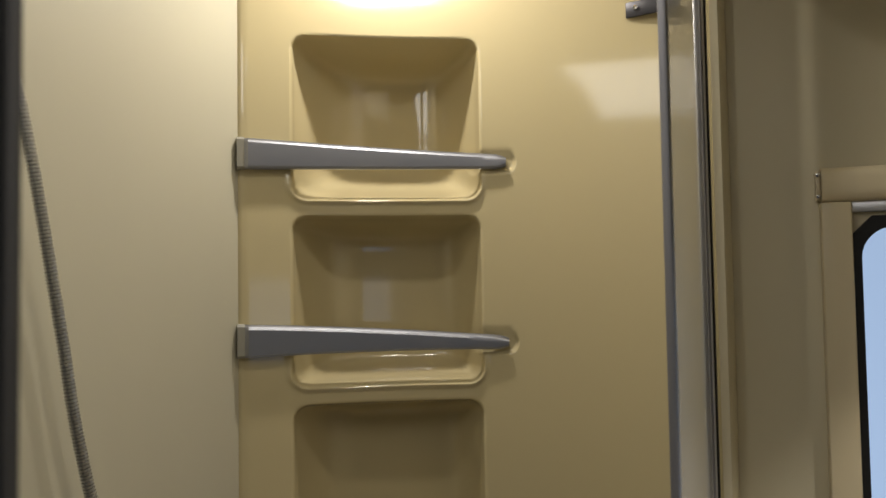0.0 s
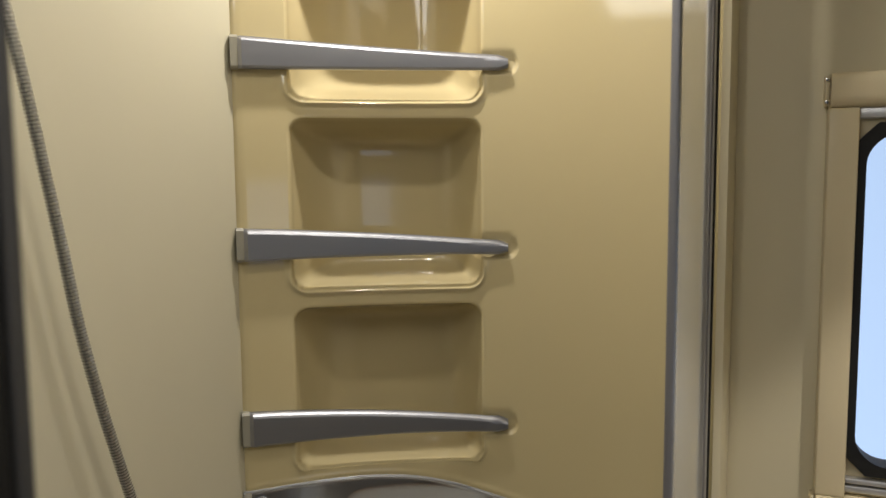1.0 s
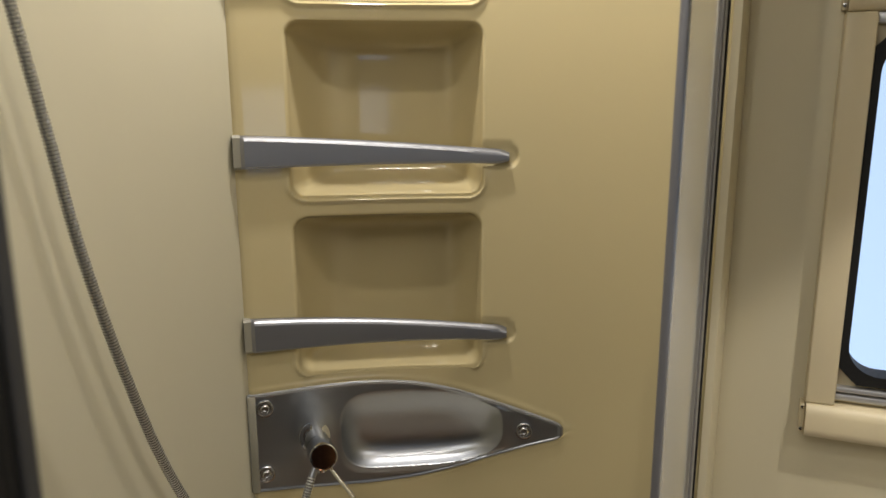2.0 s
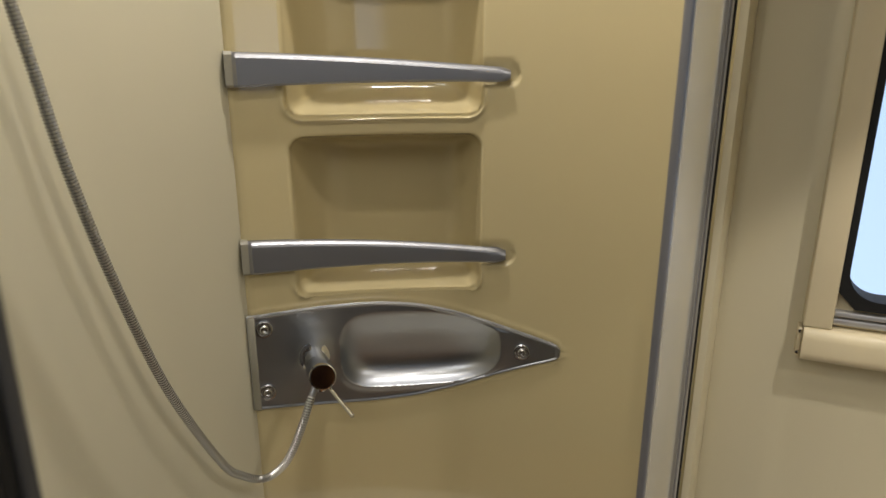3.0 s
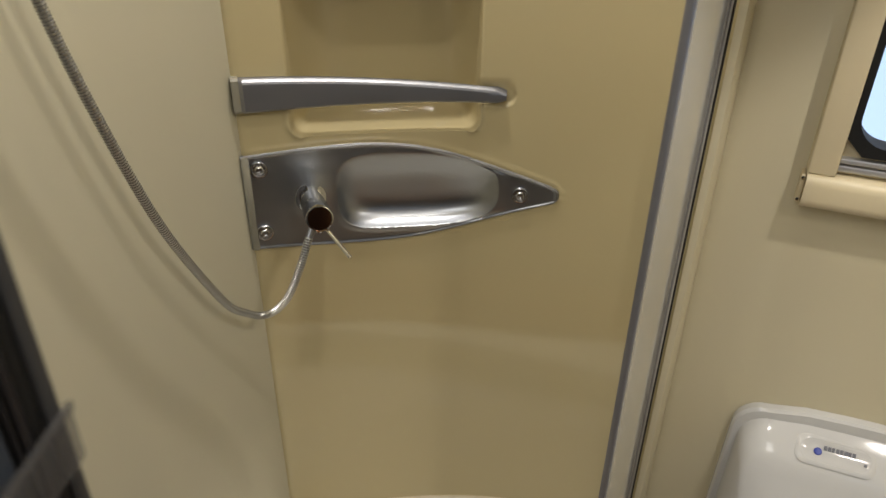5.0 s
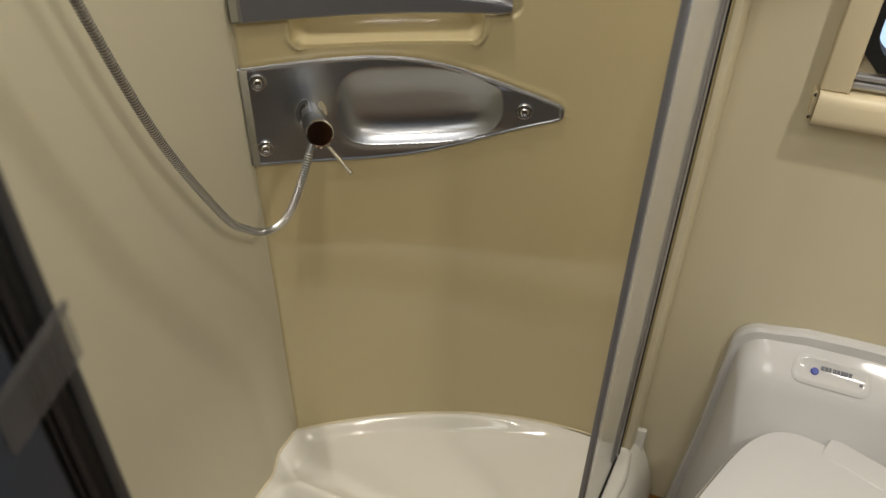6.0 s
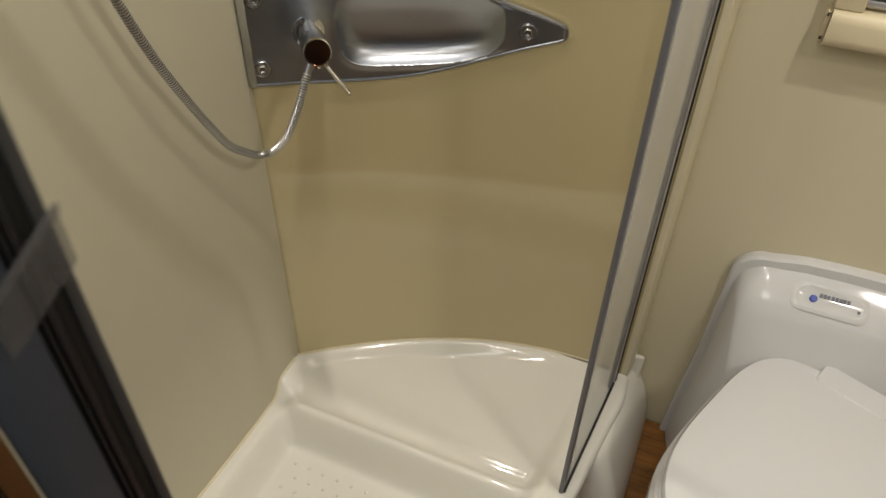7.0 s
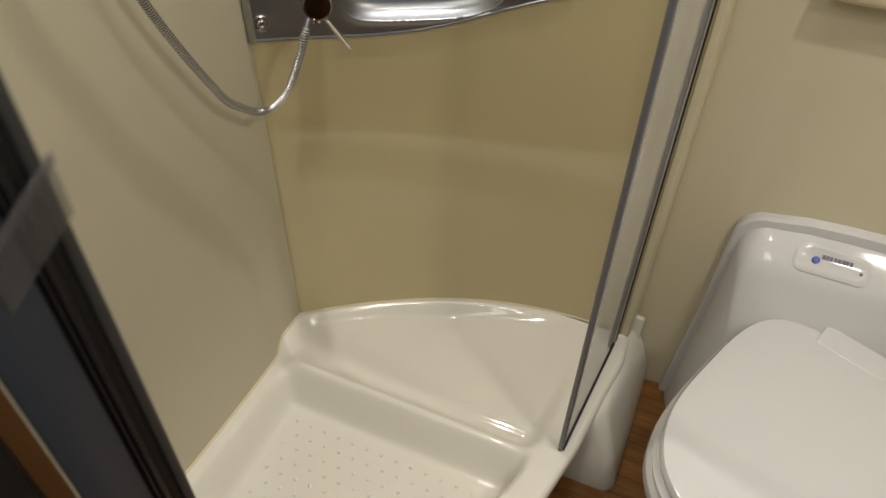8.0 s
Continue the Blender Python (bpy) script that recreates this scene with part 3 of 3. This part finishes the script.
tagged(part("door_jamb", bm, M_WOOD), "orange-brown wood veneer door jamb beside the shower", "door jamb", kind="structure")
# added black strip where only a dark void lies past the jamb
bm = box((0.0985, 0.004, 0.0), (0.150, 0.034, CEIL), 0.002, 2)
bmesh.ops.transform(bm, matrix=m, verts=bm.verts[:])
bmesh.ops.recalc_face_normals(bm, faces=bm.faces[:])
tagged(part("jamb_void_strip", bm, M_BLACK), "black strip standing in for the dark void beside the wooden jamb", "door seal", kind="structure")

# ---- window and blind ----
win = thing("window_1", "caravan window with a black rubber seal and bright daylight", "window", (1.1, WALL_Y, WZ0), kind="structure")


def rounded(x0, x1, z0, z1, r, y, n=8):
    out = []
    for cx, cz, a0 in ((x1 - r, z1 - r, 0), (x0 + r, z1 - r, 90), (x0 + r, z0 + r, 180), (x1 - r, z0 + r, 270)):
        for k in range(n + 1):
            a = radians(a0 + 90 * k / n)
            out.append(Vector((cx + r * math.cos(a), y, cz + r * math.sin(a))))
    return out


# frame: black seal ring, then the pane, then the daylight behind
def ring_loft(outer, inner, y0, y1):
    o0, i0 = [Vector((p.x, y0, p.z)) for p in outer], [Vector((p.x, y0, p.z)) for p in inner]
    o1, i1 = [Vector((p.x, y1, p.z)) for p in outer], [Vector((p.x, y1, p.z)) for p in inner]
    return loft([o0, i0, i1, o1, o0], caps=False)


def chamfered(x0, x1, z0, z1, c, y, n=8):
    out = []
    for cx, cz, sx, sz in ((x1, z1, 1, 1), (x0, z1, -1, 1), (x0, z0, -1, -1), (x1, z0, 1, -1)):
        for k in range(n + 1):
            f = k / n if sx * sz > 0 else 1 - k / n
            out.append(Vector((cx - sx * c * f, y, cz - sz * c * (1 - f))))
    return out


GX0, GX1, GZ0, GZ1 = WX0 - 0.004, WX1 - 0.03, WZ0 + 0.022, WZ1 - 0.022
part("window_frame", ring_loft(chamfered(GX0, GX1, GZ0, GZ1, 0.030, 0), rounded(GX0 + 0.015, GX1 - 0.015, GZ0 + 0.016, GZ1 - 0.016, 0.045, 0), WALL_Y - 0.022, WALL_Y + 0.02), M_BLACK, win, "black rubber window seal")
part("surround", ring_loft(chamfered(WX0 - 0.012, WX1 + 0.012, WZ0 - 0.012, WZ1 + 0.012, 0.004, 0), chamfered(GX0 + 0.006, GX1 - 0.006, GZ0 + 0.006, GZ1 - 0.006, 0.034, 0), WALL_Y - 0.009, WALL_Y - 0.001), M_BLIND, win, "cream plastic surround behind the seal")
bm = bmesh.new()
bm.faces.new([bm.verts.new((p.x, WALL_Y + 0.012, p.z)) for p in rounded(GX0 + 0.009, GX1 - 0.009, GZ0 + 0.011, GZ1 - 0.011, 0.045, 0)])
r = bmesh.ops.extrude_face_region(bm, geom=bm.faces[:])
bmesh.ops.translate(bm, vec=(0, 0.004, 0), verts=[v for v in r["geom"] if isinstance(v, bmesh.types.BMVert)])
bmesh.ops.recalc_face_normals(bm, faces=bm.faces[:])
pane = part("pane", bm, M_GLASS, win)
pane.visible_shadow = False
part("sill_rail", box((WX0, WALL_Y - 0.020, WZ0 - 0.006), (WX1, WALL_Y + 0.004, WZ0 + 0.004), 0.002), M_ALU, win, "thin aluminium rail under the pane")
part("sill_rail_upper", box((WX0, WALL_Y - 0.022, WZ0 + 0.008), (WX1, WALL_Y + 0.004, WZ0 + 0.016), 0.002), M_ALU, win, "second thin aluminium rail")
part("head_rail", box((WX0, WALL_Y - 0.020, WZ1 - 0.016), (WX1, WALL_Y + 0.004, WZ1 + 0.0), 0.002), M_ALU, win, "thin aluminium rail over the pane")

blind = thing("window_blind", "cream plastic window blind frame with rounded cassettes", "blind", (1.1, WALL_Y, 1.03))


def cassette(name, z0, z1, deep):
    rows = []
    ring = [(WALL_Y - 0.001, z0), (WALL_Y - deep + 0.012, z0)]
    ring += [(WALL_Y - deep + 0.012 - 0.012 * math.sin(radians(a)), z0 + 0.016 - 0.016 * math.cos(radians(a))) for a in (20, 45, 70, 90)]
    ring += [(WALL_Y - deep + 0.012 - 0.012 * math.sin(radians(a)), z1 - 0.016 - 0.016 * math.cos(radians(a))) for a in (90, 110, 135, 160)]
    ring += [(WALL_Y - deep + 0.012, z1), (WALL_Y - 0.001, z1)]
    for x in (0.833, 1.45):
        rows.append([Vector((x, y, z)) for y, z in ring])
    c = part(name, loft(rows), M_BLIND, blind)
    cap = part("end_cap", box((0.826, WALL_Y - deep + 0.014, z0 + 0.003), (0.8325, WALL_Y - 0.001, z1 - 0.003), 0.0015), M_BLIND, c)
    for z in (z0 + 0.009, z1 - 0.009):
        part("screw", lathe([(0.0002, 0), (0.0032, 0), (0.0028, 0.0016), (0.0002, 0.002)], along((0, -1, 0), (0.829, WALL_Y - deep + 0.0138, z)), 12), M_CHROME, c)


cassette("top_cassette", 1.640, 1.690, 0.036)
cassette("bottom_cassette", 1.008, 1.062, 0.040)
part("side_channel", box((0.8310, WALL_Y - 0.030, 1.0625), (0.8715, WALL_Y - 0.001, 1.6395), 0.003, 3), M_BLIND, blind)
part("side_channel", box((1.402, WALL_Y - 0.030, 1.0625), (1.445, WALL_Y - 0.001, 1.6395), 0.003, 3), M_BLIND, blind)

bm = bmesh.new()
bm.faces.new([bm.verts.new(p) for p in ((-1.5, 1.4, 0.2), (3.5, 1.4, 0.2), (3.5, 1.4, 2.8), (-1.5, 1.4, 2.8))])
bm.faces.new([bm.verts.new(p) for p in ((0.6, -2.6, 0.6), (2.9, -2.6, 0.6), (2.9, -2.6, 2.2), (0.6, -2.6, 2.2))])
tagged(part("backdrop", bm, M_DAY), "plain pale blue daylight outside the windows", "backdrop", kind="structure")

# ---- toilet ----
TH = radians(-21.6)
TC = Vector((1.013, -0.053, 0))       # middle of the lid in plan


def oval(w, l0, l1, z, n=56, power=2.5, shift=0.0):
    """A rounded oval in the turned seat's plan: half width w, reach l0 to the front and l1 to the hinge."""
    out = []
    for k in range(n):
        a = 2 * math.pi * k / n
        c, s = math.cos(a), math.sin(a)
        power = 4.0 if s > 0 else 2.5
        x = w * math.copysign(abs(c) ** (2 / power), c)
        y = (l1 if s > 0 else l0) * math.copysign(abs(s) ** (2 / power), s) + shift
        out.append(TC + Vector((x * math.cos(TH) - y * math.sin(TH), x * math.sin(TH) + y * math.cos(TH), z)))
    return out


def seat_point(x, y, z):
    return TC + Vector((x * math.cos(TH) - y * math.sin(TH), x * math.sin(TH) + y * math.cos(TH), z))


toilet = thing("toilet", "white plastic cassette toilet with its lid closed", "toilet", (1.03, 0.1, 0))
part("lid", loft([oval(0.183, 0.238, 0.238, 0.418), oval(0.190, 0.245, 0.245, 0.421), oval(0.191, 0.246, 0.246, 0.431), oval(0.187, 0.242, 0.242, 0.439), oval(0.176, 0.231, 0.231, 0.4425), oval(0.13, 0.17, 0.17, 0.445), oval(0.05, 0.06, 0.06, 0.446)]), M_TOILET, toilet)
part("seat", loft([oval(0.188, 0.243, 0.240, 0.394), oval(0.197, 0.252, 0.246, 0.398), oval(0.198, 0.253, 0.247, 0.408), oval(0.192, 0.247, 0.243, 0.4165)]), M_TOILET, toilet)
part("bowl_rim", loft([oval(0.185, 0.238, 0.235, 0.335), oval(0.198, 0.254, 0.246, 0.345), oval(0.203, 0.259, 0.250, 0.362), oval(0.202, 0.258, 0.25, 0.382), oval(0.192, 0.248, 0.24, 0.3925)]), M_TOILET, toilet)
part("base", loft([oval(0.165, 0.19, 0.22, 0.0), oval(0.168, 0.193, 0.22, 0.03), oval(0.160, 0.19, 0.22, 0.15), oval(0.165, 0.205, 0.225, 0.26), oval(0.178, 0.228, 0.23, 0.336)]), M_TOILET, toilet)
# hinge cover strip let into the rear edge of the lid
bm = bmesh.new()
rings = []
for z, g in ((0.425, 0.0), (0.4425, 0.0), (0.4452, 0.002), (0.4458, 0.005)):
    pts = [(-0.072 + g, 0.208 + g), (0.072 - g, 0.208 + g), (0.078 - g, 0.214 + g), (0.078 - g, 0.258 - g), (0.07 - g, 0.264 - g), (-0.07 + g, 0.264 - g), (-0.078 + g, 0.258 - g), (-0.078 + g, 0.214 + g)]
    rings.append([seat_point(x, y, z) for x, y in pts])
part("hinge_cover", loft(rings, bm), M_TOILET, toilet)
# back housing on the wall
CX0, CX1 = 0.829, 1.300


def housing_ring(y, top, inset, arch=0.0):
    r = 0.055
    x0, x1 = CX0 + inset, CX1 - inset
    out = [(x0 - 0.024 * (top / 0.59), 0.0), (x0 - 0.006, 0.30)]
    out += [(x0 + r - r * math.cos(radians(a)), top - r + r * math.sin(radians(a))) for a in (0, 15, 30, 45, 60, 75, 90)]
    out += [(x0 + (x1 - x0) * f, top + arch * math.sin(math.pi * f)) for f in (0.25, 0.4, 0.5, 0.6, 0.75)]
    out += [(x1 - r + r * math.sin(radians(a)), top - r + r * math.cos(radians(a))) for a in (0, 15, 30, 45, 60, 75, 90)]
    out += [(x1 + 0.006, 0.30), (x1 + 0.024, 0.0)]
    return [Vector((x, y, z)) for x, z in out]


part("back_flange", loft([housing_ring(WALL_Y - 0.001, 0.588, 0.0, 0.018), housing_ring(WALL_Y - 0.016, 0.588, 0.0, 0.018), housing_ring(WALL_Y - 0.021, 0.584, 0.004, 0.018)]), M_TOILET, toilet)
part("back_housing", loft([housing_ring(WALL_Y - d, top, inset, arch) for d, top, inset, arch in ((0.018, 0.572, 0.014, 0.012), (0.030, 0.566, 0.016, 0.008), (0.048, 0.553, 0.020, 0.003), (0.066, 0.539, 0.026, 0.0), (0.078, 0.525, 0.030, 0.0), (0.086, 0.497, 0.034, 0.0), (0.106, 0.43, 0.044, 0.0), (0.125, 0.38, 0.055, 0.0))]), M_TOILET, toilet)
# control panel on the sloping top
pn = Vector((0, -0.62, 0.785)).normalized()
pu = Vector((1, 0, 0))
pv = pn.cross(pu)
PO = Vector((1.004, WALL_Y - 0.052, 0.553)) - pn * 0.0050


def panel_outline(hw, hv, h, r=0.018):
    out = []
    for cx, cv, a0 in ((hw - r, hv - r, 0), (-hw + r, hv - r, 90), (-hw + r, -hv + r, 180), (hw - r, -hv + r, 270)):
        for k in range(6):
            a = radians(a0 + 18 * k)
            out.append(PO + pu * (cx + r * math.cos(a)) + pv * (cv + r * math.sin(a)) + pn * h)
    return out


con = part("control_panel", loft([panel_outline(0.066, 0.028, -0.02), panel_outline(0.066, 0.028, 0.004), panel_outline(0.063, 0.025, 0.0065), panel_outline(0.057, 0.020, 0.007), panel_outline(0.056, 0.019, 0.006)]), M_TOILET, toilet)
part("flush_button", lathe([(0.0002, 0), (0.0068, 0), (0.0068, 0.002), (0.0055, 0.0032), (0.0002, 0.0034)], along(pn, PO + pu * -0.029 + pv * -0.002 + pn * 0.006), 24), M_BLUE, con, "round blue flush button")
bm = bmesh.new()
for i, wd in enumerate((0.005, 0.005, 0.004, 0.005, 0.005, 0.006, 0.005, 0.005)):
    x = -0.020 + i * 0.0066
    box((x, 0.003, 0.0056), (x + wd, 0.0104, 0.0086), bm=bm)
bmesh.ops.transform(bm, matrix=Matrix(((pu.x, pv.x, pn.x, PO.x), (pu.y, pv.y, pn.y, PO.y), (pu.z, pv.z, pn.z, PO.z), (0, 0, 0, 1))), verts=bm.verts[:])
part("badge", bm, M_INK, con, "small dark metal badge")
bm = box((0.046, -0.008, 0.0056), (0.051, -0.003, 0.0080))
bmesh.ops.transform(bm, matrix=Matrix(((pu.x, pv.x, pn.x, PO.x), (pu.y, pv.y, pn.y, PO.y), (pu.z, pv.z, pn.z, PO.z), (0, 0, 0, 1))), verts=bm.verts[:])
part("printed_mark", bm, M_INK, con, "tiny dark printed mark")

# ---- lamps ----
for name, place in (("ceiling_spotlight", SHOWER_LAMP), ("ceiling_lamp", ROOM_LAMP), ("ceiling_spotlight", TOILET_LAMP), ("niche_spotlight", NICHE_LAMP)):
    t = thing(name, "wide round white ceiling lamp" if name == "ceiling_lamp" else "small round recessed ceiling spotlight", "ceiling light", (place[0], place[1], place[2] + 0.03), "ceiling spotlights")
    m = Matrix.Translation((place[0], place[1], place[2] + 0.018))
    bm = bmesh.new()
    k = {"ceiling_lamp": 2.5, "niche_spotlight": 0.8}.get(name, 1.0)
    prof = [(0.040, 0.0), (0.046, 0.0), (0.050, 0.004), (0.050, 0.0118), (0.040, 0.0118)]
    rings = [[m @ Vector((k * r * math.cos(a), k * r * math.sin(a), h)) for a in (2 * math.pi * q / 32 for q in range(32))] for r, h in prof]
    part("trim_ring", loft(rings + [rings[0]], caps=False), M_CHROME, t)

# frame for the added fill; no such opening is known here
t = thing("fill_light_frame", "white plastic frame round the added overhead fill light", "roof light", (ROOF_FILL[0], ROOF_FILL[1], CEIL))
x, y, z = ROOF_FILL
bm = bmesh.new()
for lo, hi in (((-0.36, -0.475), (-0.332, 0.475)), ((0.332, -0.475), (0.36, 0.475)), ((-0.3315, -0.475), (0.3315, -0.443)), ((-0.3315, 0.443), (0.3315, 0.475))):
    box((x + lo[0], y + lo[1], CEIL - 0.02), (x + hi[0], y + hi[1], CEIL - 0.0005), 0.003, 2, bm)
part("frame", bm, M_TOILET, t)

# ---- floor strips ----
plank_meshes = {}
for j in range(27):
    y = 0.286 - 0.0465 * j
    cuts = [0.002, *(c for c in (0.17 * ((j * 7) % 4) + 0.24 + 0.66 * i for i in range(4)) if 0.1 < c < 2.0), 2.098]
    for x0, x1 in zip(cuts, cuts[1:]):
        half = round((x1 - x0) / 2 - 0.0006, 4)
        if half not in plank_meshes:
            plank_meshes[half] = mesh_of(box((-half, -0.0229, -0.005), (half, 0.0229, 0.0), 0.0012, 1), "plank", M_FLOOR, False)
        ob = new("plank", plank_meshes[half])
        ob.parent = bpy.data.objects["floor"]
        ob.location = ((x0 + x1) / 2, y, 0.0)
